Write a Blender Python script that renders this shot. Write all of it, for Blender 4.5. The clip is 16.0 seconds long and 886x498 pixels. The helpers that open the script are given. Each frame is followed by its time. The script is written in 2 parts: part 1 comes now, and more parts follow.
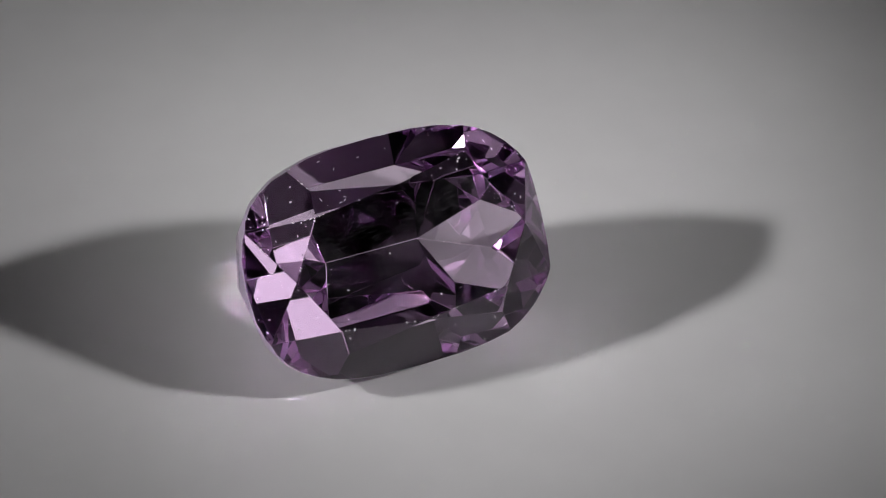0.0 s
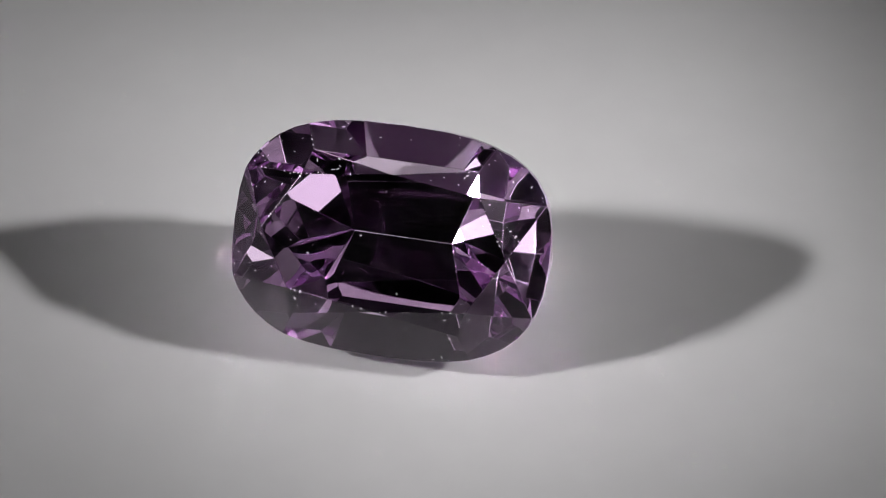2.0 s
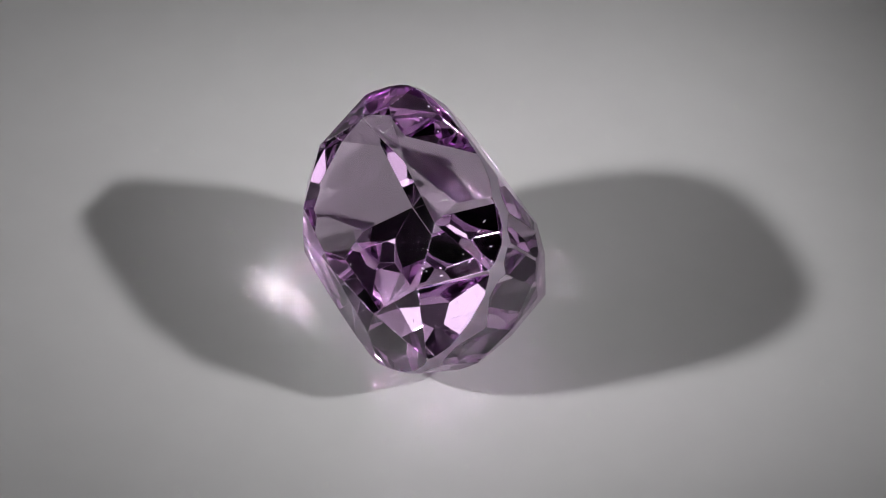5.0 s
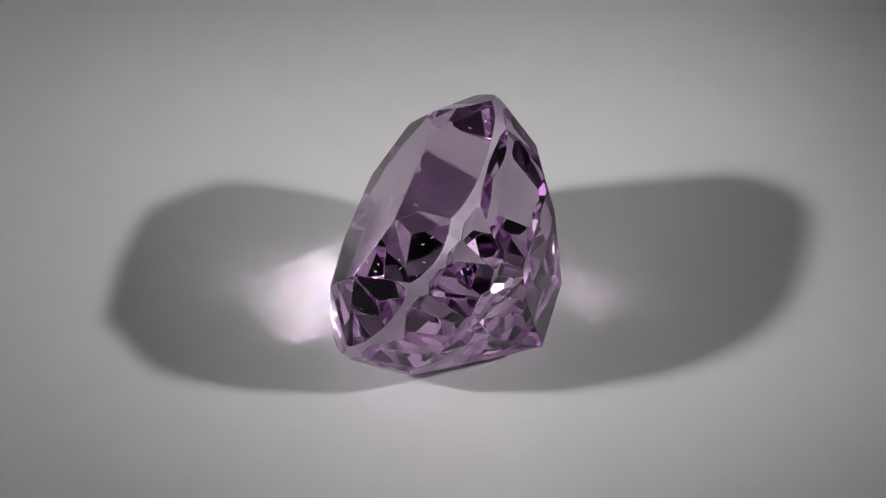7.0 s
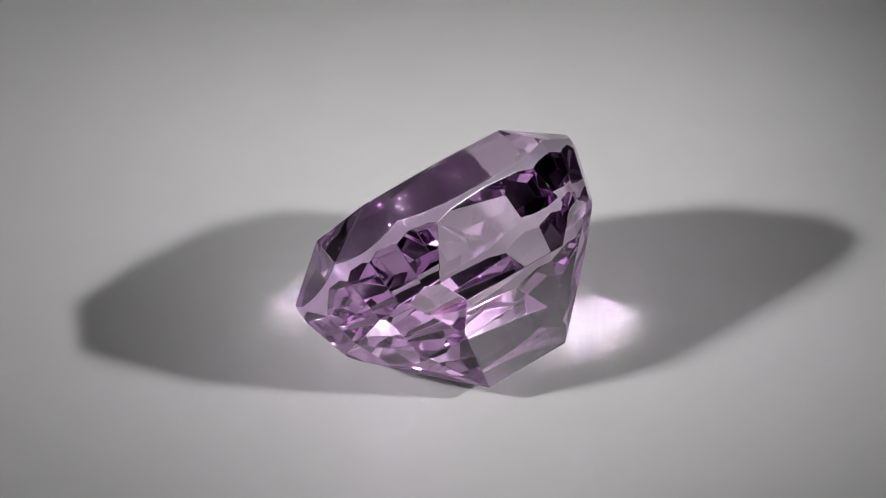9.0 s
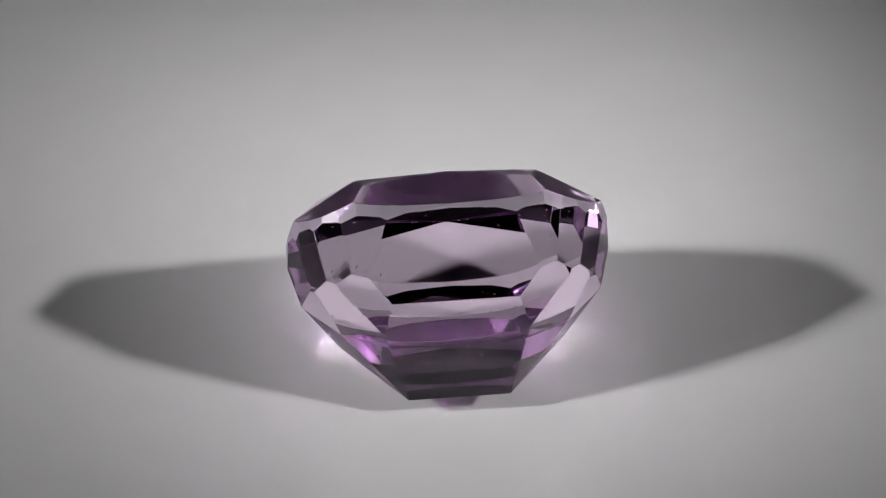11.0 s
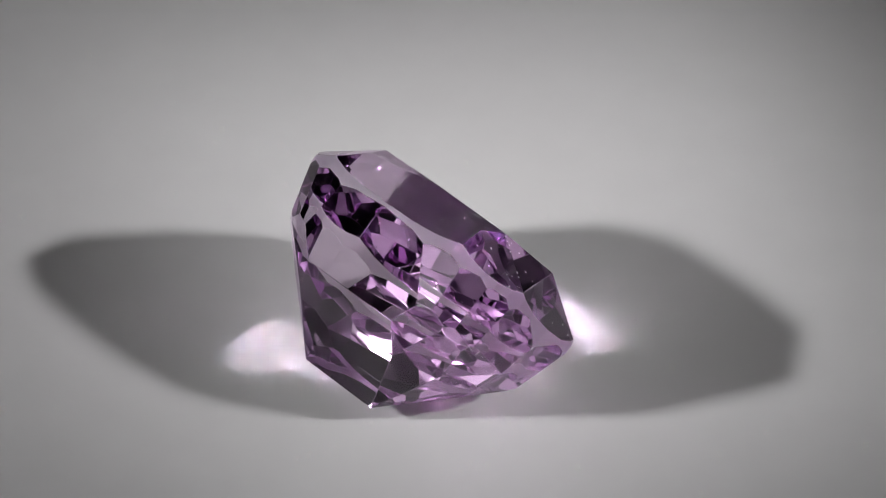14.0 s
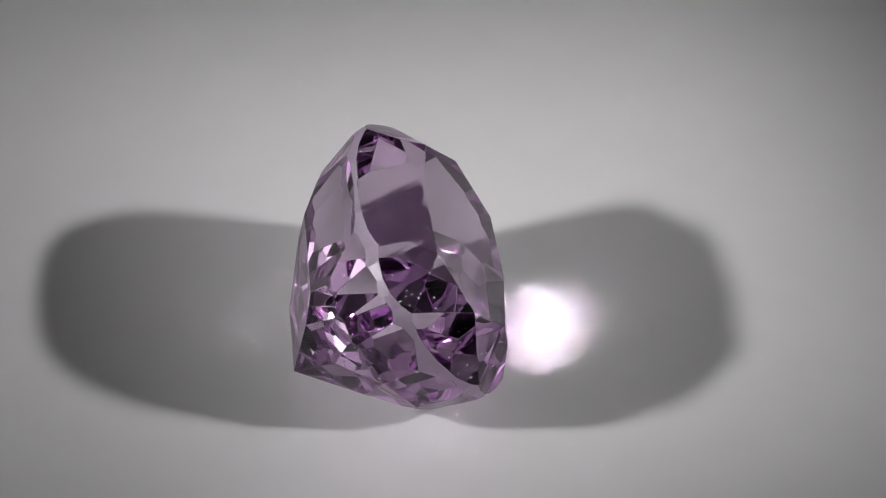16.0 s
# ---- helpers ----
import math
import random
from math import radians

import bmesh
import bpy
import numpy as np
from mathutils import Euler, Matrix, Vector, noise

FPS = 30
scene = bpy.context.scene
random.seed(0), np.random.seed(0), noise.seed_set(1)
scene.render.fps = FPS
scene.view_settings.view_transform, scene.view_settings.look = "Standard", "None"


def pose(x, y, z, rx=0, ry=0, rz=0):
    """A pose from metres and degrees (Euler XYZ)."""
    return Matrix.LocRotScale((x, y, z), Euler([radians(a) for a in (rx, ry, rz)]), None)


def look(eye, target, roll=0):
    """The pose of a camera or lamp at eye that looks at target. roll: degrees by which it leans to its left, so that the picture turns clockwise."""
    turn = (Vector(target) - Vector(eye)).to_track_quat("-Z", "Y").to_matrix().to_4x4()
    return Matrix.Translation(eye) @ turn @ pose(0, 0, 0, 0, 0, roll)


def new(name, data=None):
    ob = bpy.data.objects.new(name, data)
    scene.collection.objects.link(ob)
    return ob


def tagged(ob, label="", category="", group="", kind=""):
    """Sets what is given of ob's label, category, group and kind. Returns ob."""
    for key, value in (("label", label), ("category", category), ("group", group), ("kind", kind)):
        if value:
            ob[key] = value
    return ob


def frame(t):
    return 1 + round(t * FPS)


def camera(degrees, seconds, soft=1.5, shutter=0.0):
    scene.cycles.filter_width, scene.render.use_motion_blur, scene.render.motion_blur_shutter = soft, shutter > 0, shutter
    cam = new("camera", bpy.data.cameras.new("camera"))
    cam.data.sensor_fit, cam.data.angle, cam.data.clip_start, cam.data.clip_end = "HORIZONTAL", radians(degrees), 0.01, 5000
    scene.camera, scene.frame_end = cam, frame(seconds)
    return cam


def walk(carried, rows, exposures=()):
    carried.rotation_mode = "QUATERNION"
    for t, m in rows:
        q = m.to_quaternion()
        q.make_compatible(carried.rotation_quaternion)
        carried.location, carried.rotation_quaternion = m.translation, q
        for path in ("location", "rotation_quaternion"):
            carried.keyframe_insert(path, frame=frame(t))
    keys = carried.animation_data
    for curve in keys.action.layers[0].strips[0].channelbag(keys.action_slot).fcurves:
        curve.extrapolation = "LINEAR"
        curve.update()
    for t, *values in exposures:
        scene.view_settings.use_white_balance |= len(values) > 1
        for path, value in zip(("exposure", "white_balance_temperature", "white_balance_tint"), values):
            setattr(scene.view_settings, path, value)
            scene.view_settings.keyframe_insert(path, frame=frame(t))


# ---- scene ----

PX = 0.01 / 559.2          # one plan unit in metres: the stone is 10 mm long

# ---- camera: stands still, 149 mm away, looking down at 38.6 degrees ----
TILT, REACH = 38.603, 8333.0
cam = camera(2 * math.degrees(math.atan(784 / REACH)), 16.0, soft=1.0)
c_, s_ = math.cos(radians(TILT)), math.sin(radians(TILT))
eye = (Vector((1, 0, 0)) * 41.6 + Vector((0, s_, c_)) * 145.7 - Vector((0, c_, -s_)) * REACH + Vector((0, 0, 4.0))) * PX
STILL = pose(*eye, 90 - TILT)
walk(cam, [(0.0, STILL), (16.0, STILL)], [
    (0.0, -0.08), (0.5, 0.0), (1.0, 0.12), (1.5, 0.18), (2.0, 0.27), (2.5, 0.32), (3.0, 0.26), (3.5, 0.12), (4.2, 0.09),
    (6.5, 0.05), (7.0, 0.07), (8.0, 0.22), (9.0, 0.24), (12.5, 0.20), (16.0, 0.18)])

# ---- light: dim room, a focused lamp with a soft front at each side ----
world = bpy.data.worlds.new("room_air")
scene.world = world
world.use_nodes = True
world.node_tree.nodes["Background"].inputs[0].default_value = (0.9, 0.93, 1.0, 1)
world.node_tree.nodes["Background"].inputs[1].default_value = 0.02


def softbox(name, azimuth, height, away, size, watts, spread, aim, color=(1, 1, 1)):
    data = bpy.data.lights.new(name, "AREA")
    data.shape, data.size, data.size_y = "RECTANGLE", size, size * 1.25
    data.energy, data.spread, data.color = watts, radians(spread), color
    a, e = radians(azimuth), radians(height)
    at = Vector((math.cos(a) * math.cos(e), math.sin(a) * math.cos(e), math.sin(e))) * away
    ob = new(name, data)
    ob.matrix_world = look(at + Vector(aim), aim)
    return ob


def lamp_head(name, azimuth, height, away, radius, watts, cone, narrow, aim, color):
    """A small focused lamp whose beam is scaled flat, so the floor darkens sideways."""
    data = bpy.data.lights.new(name, "SPOT")
    data.shadow_soft_size, data.energy, data.color = radius, watts, color
    data.spot_size, data.spot_blend = radians(cone), 1.0
    a, e = radians(azimuth), radians(height)
    at = Vector((math.cos(a) * math.cos(e), math.sin(a) * math.cos(e), math.sin(e))) * away
    ob = new(name, data)
    ob.matrix_world = look(at + Vector(aim) * 0.3, aim) @ Matrix.Diagonal((1, narrow, 1, 1))
    return ob


WARM = (1, 0.978, 0.99)
lamp_head("lamp_head", -16, 32.5, 0.25, 0.0115, 3.45, 12.6, 0.205, (-0.0050, 0.0034, 0.002), WARM)
lamp_head("lamp_head", 198, 32.4, 0.14, 0.0075, 1.06, 17.8, 0.22, (0.0020, 0.0034, 0.002), WARM)
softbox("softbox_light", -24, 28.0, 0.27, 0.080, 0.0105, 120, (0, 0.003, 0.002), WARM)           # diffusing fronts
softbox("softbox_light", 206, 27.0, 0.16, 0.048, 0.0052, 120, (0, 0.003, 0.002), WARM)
scene.cycles.max_bounces, scene.cycles.glossy_bounces, scene.cycles.transmission_bounces = 32, 24, 24
scene.cycles.blur_glossy = 0.0
scene.cycles.sample_clamp_indirect = 0.0
scene.cycles.caustics_refractive = scene.cycles.caustics_reflective = True

# ---- materials ----


def material(name):
    m = bpy.data.materials.new(name)
    m.use_nodes = True
    return m, m.node_tree.nodes, m.node_tree.links, m.node_tree.nodes["Principled BSDF"]


def matte(name, color, rough=0.6, grain=400.0, amount=0.04, bump=0.1):
    m, n, l, b = material(name)
    co = n.new("ShaderNodeTexCoord")
    fine, broad = n.new("ShaderNodeTexNoise"), n.new("ShaderNodeTexNoise")
    fine.inputs["Scale"].default_value, broad.inputs["Scale"].default_value = grain, grain / 15
    fine.inputs["Detail"].default_value = 4
    for t in (fine, broad):
        l.new(co.outputs["Object"], t.inputs["Vector"])
    add = n.new("ShaderNodeMath")
    add.operation = "ADD"
    l.new(fine.outputs["Fac"], add.inputs[0])
    l.new(broad.outputs["Fac"], add.inputs[1])
    ramp = n.new("ShaderNodeMapRange")
    ramp.inputs["From Min"].default_value, ramp.inputs["From Max"].default_value = 0.6, 1.4
    ramp.inputs["To Min"].default_value, ramp.inputs["To Max"].default_value = 1 - amount, 1 + amount
    l.new(add.outputs[0], ramp.inputs["Value"])
    mix = n.new("ShaderNodeMix")
    mix.data_type, mix.blend_type = "RGBA", "MULTIPLY"
    mix.inputs["Factor"].default_value = 1
    mix.inputs["A"].default_value = (*color, 1)
    l.new(ramp.outputs[0], mix.inputs["B"])
    l.new(mix.outputs["Result"], b.inputs["Base Color"])
    b.inputs["Roughness"].default_value = rough
    bp = n.new("ShaderNodeBump")
    bp.inputs["Strength"].default_value, bp.inputs["Distance"].default_value = bump, 0.02 / grain
    l.new(fine.outputs["Fac"], bp.inputs["Height"])
    l.new(bp.outputs["Normal"], b.inputs["Normal"])
    return m


WHITE = matte("white_acrylic", (0.78, 0.775, 0.775), 0.3, 500, 0.03, 0.01)
TABLE_WHITE = matte("white_laminate", (0.75, 0.75, 0.75), 0.5, 300, 0.03)
BLACK = matte("black_plastic", (0.03, 0.03, 0.03), 0.5, 500)
DARK = matte("dark_wall_paint", (0.06, 0.06, 0.065), 0.9, 40)


def crystal(name, tint, rough, haze=0.0, chalk=0.0):
    """Clear coloured stone with a patchy film of handling marks, or ground and chalky where it was left unpolished."""
    m, n, l, b = material(name)
    n.remove(b)
    g = n.new("ShaderNodeBsdfGlass")
    g.inputs["Color"].default_value, g.inputs["IOR"].default_value = (*tint, 1), 1.72
    g.inputs["Roughness"].default_value = rough
    film = n.new("ShaderNodeBsdfAnisotropic" if not chalk else "ShaderNodeBsdfDiffuse")
    film.inputs["Color"].default_value = (0.80, 0.74, 0.84, 1)
    film.inputs["Roughness"].default_value = 0.22
    co, streak, spot = n.new("ShaderNodeTexCoord"), n.new("ShaderNodeTexNoise"), n.new("ShaderNodeTexNoise")
    space = n.new("ShaderNodeMapping")
    space.inputs["Rotation"].default_value = (0.3, 0.2, 0.3)
    space.inputs["Scale"].default_value = (1700, 8000, 8000)
    l.new(co.outputs["Object"], space.inputs["Vector"])
    l.new(space.outputs[0], streak.inputs["Vector"])
    streak.inputs["Scale"].default_value, streak.inputs["Detail"].default_value = 2.2, 8
    streak.inputs["Roughness"].default_value = 0.7
    l.new(co.outputs["Object"], spot.inputs["Vector"])
    spot.inputs["Scale"].default_value, spot.inputs["Detail"].default_value = 450, 3
    both = n.new("ShaderNodeMath")
    both.operation = "MULTIPLY"
    l.new(streak.outputs["Fac"], both.inputs[0])
    l.new(spot.outputs["Fac"], both.inputs[1])
    amount = n.new("ShaderNodeMapRange")
    amount.inputs["From Min"].default_value, amount.inputs["From Max"].default_value = 0.24, 0.35
    amount.inputs["To Min"].default_value = chalk * 0.7
    amount.inputs["To Max"].default_value = haze + chalk
    l.new(both.outputs[0], amount.inputs["Value"])
    mix = n.new("ShaderNodeMixShader")
    l.new(amount.outputs[0], mix.inputs["Fac"])
    l.new(g.outputs[0], mix.inputs[1])
    l.new(film.outputs[0], mix.inputs[2])
    l.new(mix.outputs[0], n["Material Output"].inputs["Surface"])
    return m


TINT = (0.953, 0.874, 0.964)
STONE = crystal("violet_stone", TINT, 0.0, haze=0.006)
HANDLED = crystal("violet_stone_handled", TINT, 0.0, haze=0.085)       # the exposed top carries finger marks
CROWN_STONE = crystal("violet_stone_crown", TINT, 0.0, haze=0.015)
EDGE = crystal("worn_facet_edge", (0.95, 0.88, 0.95), 0.12, haze=0.03)
FROST = crystal("ground_girdle", (0.95, 0.89, 0.95), 0.35, chalk=0.3)
DUST = matte("pale_lint", (0.8, 0.8, 0.8), 0.8, 20000, 0.1)

# ---- helpers for meshes ----


def mesh_object(name, bm, mat, parent=None, label=""):
    me = bpy.data.meshes.new(name)
    bm.to_mesh(me)
    bm.free()
    for m in mat if isinstance(mat, (list, tuple)) else [mat]:
        me.materials.append(m)
    ob = new(name, me)
    ob.parent = parent
    return tagged(ob, label)


def part(name, bm, mat, parent, label=""):
    return mesh_object(name, bm, mat, parent, label)


def box_bm(x, y, z, at=(0, 0, 0), bevel=0.0):
    bm = bmesh.new()
    bmesh.ops.create_cube(bm, size=1, matrix=Matrix.Translation(at) @ Matrix.Diagonal((x, y, z, 1)))
    if bevel:
        bmesh.ops.bevel(bm, geom=bm.edges[:], offset=bevel, segments=3, affect="EDGES", profile=0.5)
    return bm


def lathe(profile, steps=96):
    bm = bmesh.new()
    rows = []
    for r, z in profile:
        if r < 1e-9:
            rows.append([bm.verts.new((0, 0, z))] * steps)
        else:
            rows.append([bm.verts.new((r * math.cos(2 * math.pi * i / steps), r * math.sin(2 * math.pi * i / steps), z)) for i in range(steps)])
    for a, b in zip(rows, rows[1:]):
        for i in range(steps):
            j = (i + 1) % steps
            vs = list(dict.fromkeys((a[i], a[j], b[j], b[i])))
            if len(vs) > 2:
                bm.faces.new(vs)
    bmesh.ops.recalc_face_normals(bm, faces=bm.faces)
    return bm


# ---- setting: a dark shooting box round a white shelf ----
ROOM, HIGH, SHELF = 0.42, 0.46, -0.025
tagged(mesh_object("floor", box_bm(2 * ROOM, 2 * ROOM, 0.02, (0, 0, SHELF - 0.01)), TABLE_WHITE), "white laminate shelf under the turntable", "floor", kind="structure")
tagged(mesh_object("ceiling", box_bm(2 * ROOM, 2 * ROOM, 0.02, (0, 0, HIGH + 0.01)), DARK), "dark painted ceiling of the shooting box", "ceiling", kind="structure")
for name, x, y, sx, sy in (("wall_north", 0, ROOM + 0.01, 2 * ROOM + 0.04, 0.02), ("wall_south", 0, -ROOM - 0.01, 2 * ROOM + 0.04, 0.02),
                           ("wall_east", ROOM + 0.01, 0, 0.02, 2 * ROOM), ("wall_west", -ROOM - 0.01, 0, 0.02, 2 * ROOM)):
    tagged(mesh_object(name, box_bm(sx, sy, HIGH - SHELF + 0.04, (x, y, (HIGH + SHELF) / 2)), DARK), "plain dark painted wall", "wall", kind="structure")

# ---- the stone: cut from flat facets, as a cutter does ----
GIRDLE_A, GIRDLE_B, SQUARE = 279.6, 202.5, 2.84      # half length, half width, fullness of the cushion
CROWN, PAVILION, KEEL = 87.3, 284.9, 88.0
WAIST, WAIST_N, WAIST_S = 221.0, (138.0, -150.0), (142.0, -151.0)      # the break in the pavilion: half length; half width and level of each side
# kinds of facet: 0 table, 1 crown main, 2 girdle, 3 upper pavilion, 4 crown star, 5 lower pavilion, 10 and more worn edges
ZONE = {4: 1, 5: 3}                                  # stars belong to the crown, the lower row to the pavilion
RIM = 5.0                                            # half thickness of the girdle


def ring(a, b, turn, full=SQUARE):
    """A point of a cushion outline and the direction along it."""
    def at(t):
        c, s = math.cos(t), math.sin(t)
        return np.array((math.copysign(a * abs(c) ** (2 / full), c), math.copysign(b * abs(s) ** (2 / full), s)))
    t = math.radians(turn) + 1e-4
    d = at(t + 0.02) - at(t - 0.02)
    return (at(t + 0.02) + at(t - 0.02)) / 2, d / np.linalg.norm(d)


def outward(n, p):
    n = n / np.linalg.norm(n)
    n = n if n @ p > 0 else -n
    return n, n @ p


def facet(low, high, turn):
    """The plane that leans from one outline (a, b, w, fullness) to the next at that turn."""
    p, along = ring(low[0], low[1], turn, low[3])
    q, _ = ring(high[0], high[1], turn, high[3])
    p, q = np.array((*p, low[2])), np.array((*q, high[2]))
    return outward(np.cross(np.array((*along, 0.0)), q - p), p)


def both_ways(turns):
    return sorted({round(s, 3) % 360 for t in turns for s in (t, -t, 180 - t, 180 + t)})


def main_facet(corner, turn, rim):
    """The crown plane that leans from a table corner out to the girdle at that turn."""
    p, along = ring(GIRDLE_A, GIRDLE_B, turn)
    n = np.cross(np.array((*along, 0.0)), np.array((*p, rim)) - np.array((*corner, CROWN)))
    n /= np.linalg.norm(n)
    n = n if n[2] > 0 else -n
    return n, n @ np.array((*corner, CROWN))


def star_facet(corner, other, first, second, drop):
    """The crown plane on the table edge between two corners, which meets both main facets at that depth under the table."""
    level = (np.array((0, 0, 1.0)), CROWN - drop)
    tip = np.linalg.solve(np.array([m[0] for m in (first, second, level)]), np.array([m[1] for m in (first, second, level)]))
    c, o = np.array((*corner, CROWN)), np.array((*other, CROWN))
    n = np.cross(o - c, tip - c)
    n /= np.linalg.norm(n)
    n = n if n[2] > 0 else -n
    return n, n @ c


TABLE_N, TABLE_D, TABLE_E = (0.0, 120.0), (157.0, 100.0), (216.0, 0.0)      # corners of the table in one quarter


def crown_planes():
    """Eight main facets with their tips on the corners of the table, and a star facet on each of its edges."""
    planes = []
    north, corner, east = main_facet(TABLE_N, 90, RIM), main_facet(TABLE_D, 41, RIM + 4), main_facet(TABLE_E, 0, RIM)
    stars = star_facet(TABLE_N, TABLE_D, north, corner, 24), star_facet(TABLE_D, TABLE_E, corner, east, 64)
    four = (1, 1), (1, -1), (-1, 1), (-1, -1)
    for (n, d), kind, signs in ((north, 1, four[:2]), (east, 1, four[::2]), (corner, 1, four), (stars[0], 4, four), (stars[1], 4, four)):
        planes += [(n * np.array((x, y, 1)), d, kind) for x, y in signs]
    return planes


def stone_planes():
    a, b = GIRDLE_A, GIRDLE_B
    g0 = (a, b, -RIM, SQUARE)
    m1, m2 = (a * 0.912, b * 0.86, -0.35 * PAVILION, SQUARE), (a * 0.644, b * 0.51, -0.70 * PAVILION, SQUARE)
    planes = [(np.array((0, 0, 1.0)), CROWN, 0)] + crown_planes()
    for i in range(40):
        n, d = facet((a, b, -1, SQUARE), (a, b, 1, SQUARE), i * 9 + 4.5)
        planes.append((n, d, 2))
    end, point = np.array((KEEL, 0, -PAVILION)), np.array((215, 51, -153))
    for y, (wide, level) in ((1, WAIST_N), (-1, WAIST_S)):
        upper = [facet(g0, (WAIST, wide, level, 2.4), 90)]                   # upper row of the pavilion, in two steps round the corners
        upper += [facet(g0, m1, t) for t in (64, 116, 47, 133, 31, 149, 13, 167)] + [facet(m1, m2, t) for t in (53, 127, 34, 146, 14, 166)]
        planes += [(n * np.array((1, y, 1)), d, 3) for n, d in upper]
        side = np.array((142, wide, level))         # lower row, down to the keel and its ends
        n, d = outward(np.cross((1.0, 0, 0), side - end), side)
        planes.append((n * np.array((1, y, 1)), d, 5))
        n, d = outward(np.cross(side - end, point - end), side)
        planes += [(n * np.array((x, y, 1)), d, 5) for x in (1, -1)]
    n, d = outward(np.cross((0, 1.0, 0), point - end), point)
    planes += [(n * np.array((x, 1, 1)), d, 5) for x in (1, -1)]
    return planes


def cut(planes, size=1000.0, keep=False):
    """The flat polygon that each plane leaves on the solid which all of them enclose."""
    faces = []
    for i, (n, d, kind) in enumerate(planes):
        u = np.cross(n, (0.31, 0.52, 0.79) if abs(n[0]) < 0.9 else (0, 1.0, 0))
        u /= np.linalg.norm(u)
        v = np.cross(n, u)
        poly = [n * d + size * (x * u + y * v) for x, y in ((-1, -1), (1, -1), (1, 1), (-1, 1))]
        for j, (m, e, _) in enumerate(planes):
            if i == j or not poly:
                continue
            side = [m @ p - e for p in poly]
            if max(side) <= 1e-9:
                continue
            left = []
            for k in range(len(poly)):
                p, q, s, r = poly[k - 1], poly[k], side[k - 1], side[k]
                if (s > 0) != (r > 0):
                    left.append(p + (q - p) * s / (s - r))
                if r <= 0:
                    left.append(q)
            poly = left
        if len(poly) > 2 or keep:
            faces.append((poly if len(poly) > 2 else [], kind))
    return faces


def worn(planes, width=1.15):
    """Chamfer planes that blunt the facet edges a little."""
    at = {}
    for i, (poly, _) in enumerate(cut(planes, keep=True)):
        for k in range(len(poly)):
            p, q = poly[k - 1], poly[k]
            if np.linalg.norm(p - q) > 14:
                at.setdefault(tuple(np.round((p + q) / 4).astype(int)), []).append((i, (p + q) / 2))
    extra = []
    for found in at.values():
        if len(found) < 2:
            continue
        (i, p), (j, _) = found[:2]
        (n, _, a), (m, _, b) = planes[i], planes[j]
        bend = math.acos(max(-1.0, min(1.0, float(n @ m))))
        if bend < math.radians(9) or a == b == 2:
            continue
        way = (n + m) / np.linalg.norm(n + m)
        extra.append((way, way @ p - width / 2 * math.tan(bend / 2), 10 + max(ZONE.get(a, a), ZONE.get(b, b))))
    return planes + extra


LEAN, ROLL, OFF, LIFT = 35.017, -1.228, (-48.45, -4.21), 198.24


def stand(p):
    """From the stone's own axes (length, width, table) to the turntable, where it leans on its pavilion."""
    cr, sr = math.cos(math.radians(ROLL)), math.sin(math.radians(ROLL))
    ce, se = math.cos(math.radians(LEAN)), math.sin(math.radians(LEAN))
    u, v, w = p[0] * cr - p[1] * sr, p[0] * sr + p[1] * cr, p[2]
    return u + OFF[0], v * se - w * ce + OFF[1], v * ce + w * se + LIFT


def gemstone():
    faces = [([Vector(stand(p)) * PX for p in poly], zone) for poly, zone in cut(worn(stone_planes()))]
    low = min(p.z for poly, _ in faces for p in poly) - 1e-6
    stone = new("gemstone")
    tagged(stone, "violet cushion-cut transparent gemstone leaning on a white turntable", "gemstone")
    rest = Vector((0, 0, low))

    def flat(bm, poly, worn_edge):
        f = bm.faces.new([bm.verts.new(p - rest) for p in poly])
        f.material_index = int(worn_edge)
        f.normal_update()
        if f.normal.dot(sum(poly, Vector()) / len(poly) - INSIDE) < 0:
            f.normal_flip()

    for zone, name, label in ((0, "table_facet", "large flat polished top facet"), (1, "crown", "sloping violet crown facets"),
                              (2, "girdle", "pale ground girdle band"), (3, "pavilion", "deep violet tapering pavilion facets")):
        bm = bmesh.new()
        for poly, z in faces:
            if z == zone == 0 or z == zone == 2 or z == zone + 10:
                flat(bm, poly, z >= 10)
        bmesh.ops.remove_doubles(bm, verts=bm.verts, dist=0.02 * PX)
        mat = (HANDLED, CROWN_STONE, FROST, STONE)[zone]
        whole = part(name, bm, (mat, EDGE), stone, label)
        for poly, z in faces:
            if zone in (1, 3) and ZONE.get(z, z) == zone:
                bm = bmesh.new()
                flat(bm, poly, False)
                part({1: "main_facet", 4: "star_facet", 3: "upper_facet", 5: "lower_facet"}[z], bm, mat, whole)
    return stone, faces, low


INSIDE = Vector(stand((0, 0, -60))) * PX


# ---- turntable ----
def make_turntable():
    whole = new("turntable")
    tagged(whole, "motorised turntable with a white satin disc and black base", "turntable")
    plate = part("disc", lathe([(0, 0), (0.0596, 0), (0.0599, -0.0001), (0.06, -0.0004), (0.06, -0.0026), (0.0597, -0.003), (0, -0.003)], 128), WHITE, whole, "white satin acrylic disc")
    part("base", lathe([(0, -0.0031), (0.052, -0.0031), (0.0535, -0.0046), (0.0535, -0.0235), (0.052, -0.025), (0, -0.025)], 96), BLACK, whole, "black plastic base")
    return plate


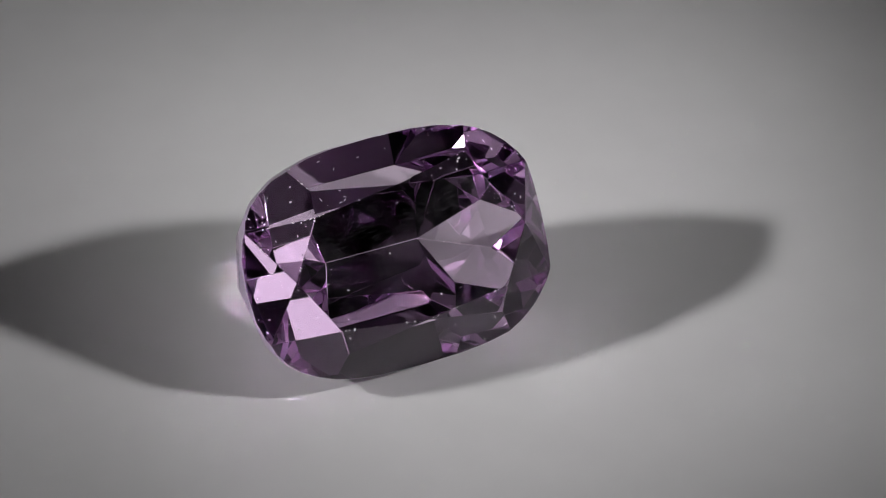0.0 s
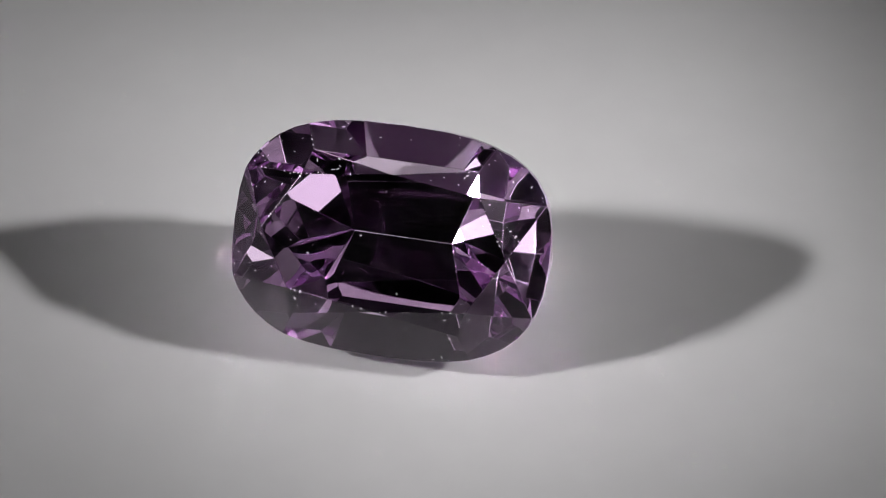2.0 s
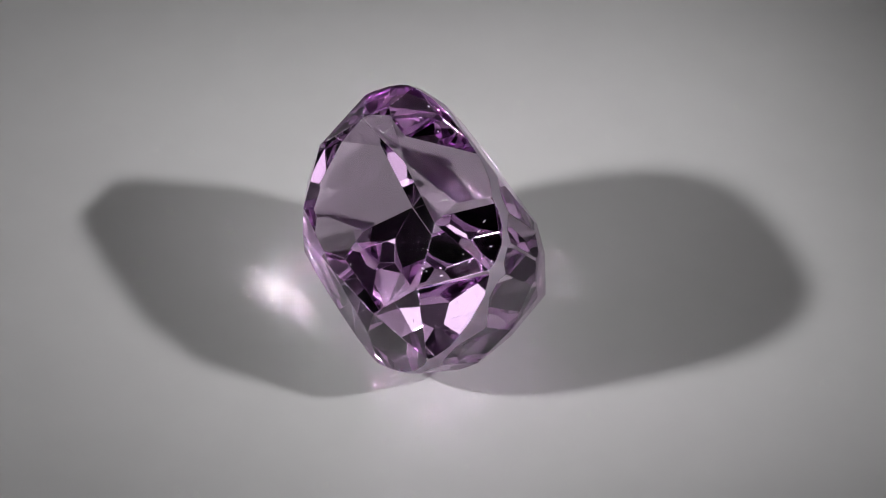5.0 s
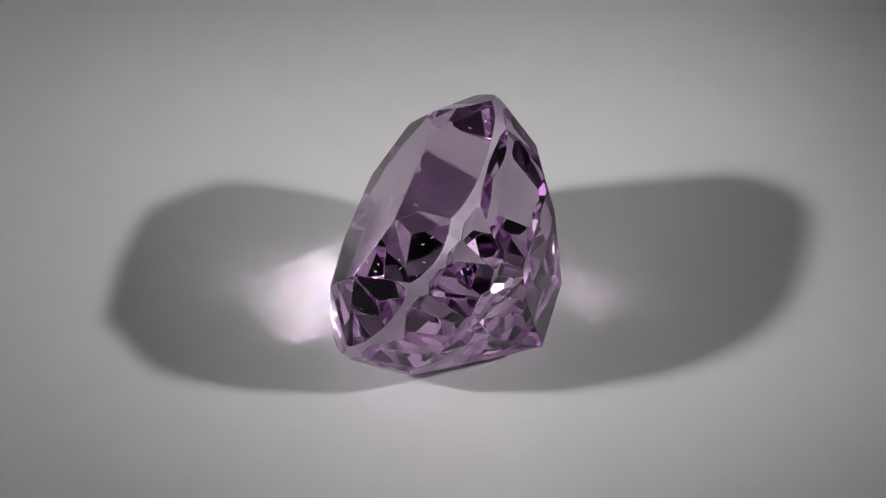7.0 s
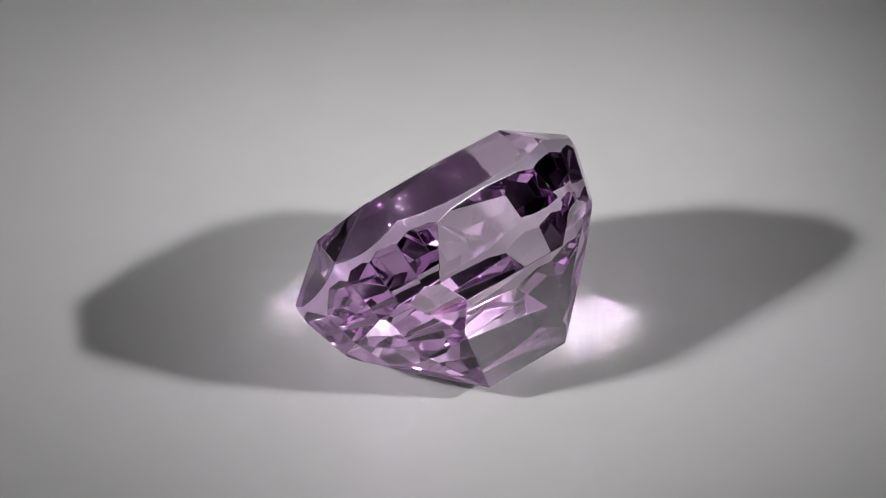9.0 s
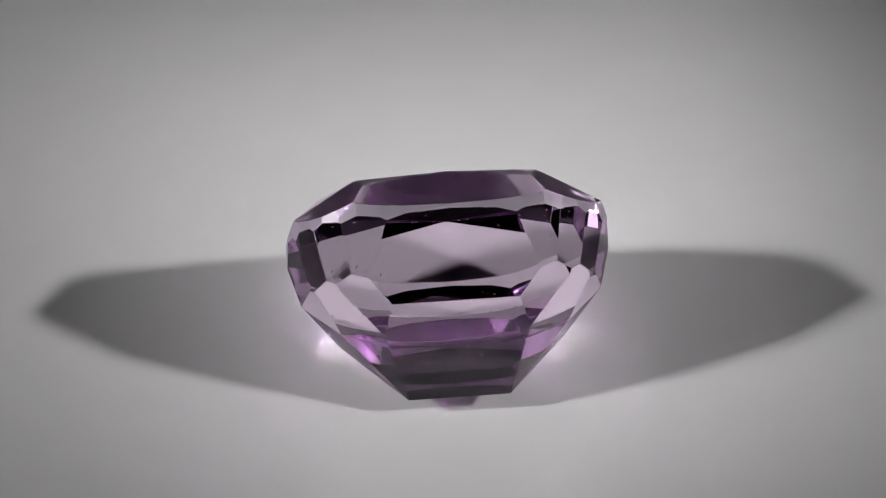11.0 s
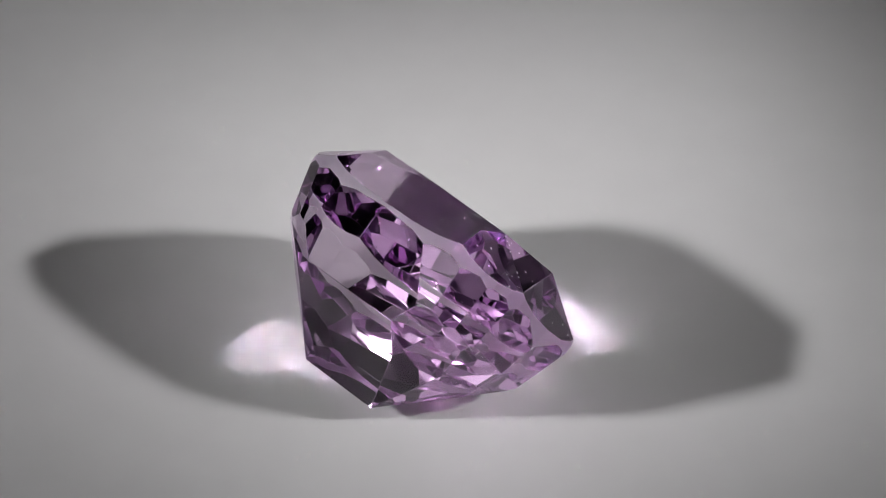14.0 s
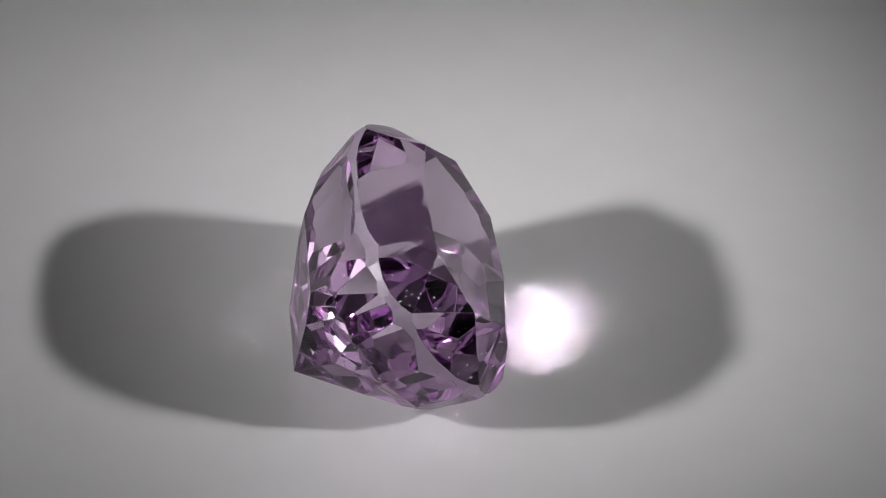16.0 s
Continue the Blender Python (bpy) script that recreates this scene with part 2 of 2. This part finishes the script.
disc = make_turntable()
gem, gem_faces, gem_low = gemstone()


# ---- lint and specks on the stone ----
def fleck(bm, at, normal, r, rng, long=1.0):
    turn = normal.to_track_quat("Z", "Y").to_matrix().to_4x4() @ Matrix.Rotation(rng.uniform(0, 6.3), 4, "Z")
    m = Matrix.Translation(at) @ turn @ Matrix.Diagonal((r * long, r * rng.uniform(0.5, 1), r * 0.35, 1))
    bmesh.ops.create_icosphere(bm, subdivisions=1, radius=1, matrix=m)


def lint():
    rng = random.Random(7)
    bm = bmesh.new()
    up = Vector((0, 0, gem_low))
    for poly, zone in gem_faces:
        zone = ZONE.get(zone, zone)
        middle = sum(poly, Vector()) / len(poly)
        n = (poly[1] - poly[0]).cross(poly[2] - poly[0])
        if n.length == 0 or len(poly) < 3:
            continue
        n.normalize()
        if n.dot(middle - INSIDE) < 0:
            n = -n
        size = max((p - middle).length for p in poly) / PX
        if zone >= 10:                                   # specks sit in rows along blunted edges
            a, b = max(((p, q) for p in poly for q in poly), key=lambda e: (e[0] - e[1]).length)
            if rng.random() < (0.5 if zone < 13 else 0.3):
                for _ in range(int((a - b).length / PX / 14)):
                    fleck(bm, a.lerp(b, rng.random()) - up, n, 1.9 * rng.uniform(0.4, 1) ** 2 * PX, rng, rng.uniform(1, 2))
        elif zone in (0, 1) or (zone == 3 and rng.random() < 0.12):
            for _ in range(rng.randrange(0, 3 + int(size / 13))):
                k = rng.randrange(len(poly))
                p = middle.lerp(poly[k].lerp(poly[k - 1], rng.random()), math.sqrt(rng.random()) * 0.95)
                fleck(bm, p - up, n, rng.uniform(0.6, 1.9) * PX, rng, rng.uniform(1, 2.5))
    return tagged(mesh_object("lint", bm, DUST), "tiny pale specks of lint on the stone", "dust", kind="stuff")


specks = lint()

TURN, FRONT = 360 / 19.829, 1.396                    # degrees a second, and when the table facet faces the camera


def motions():
    rows = [(t / 2, pose(0, 0, 0, 0, 0, -TURN * (t / 2 - FRONT))) for t in range(33)]
    for ob in (gem, disc, specks):
        walk(ob, rows)


motions()
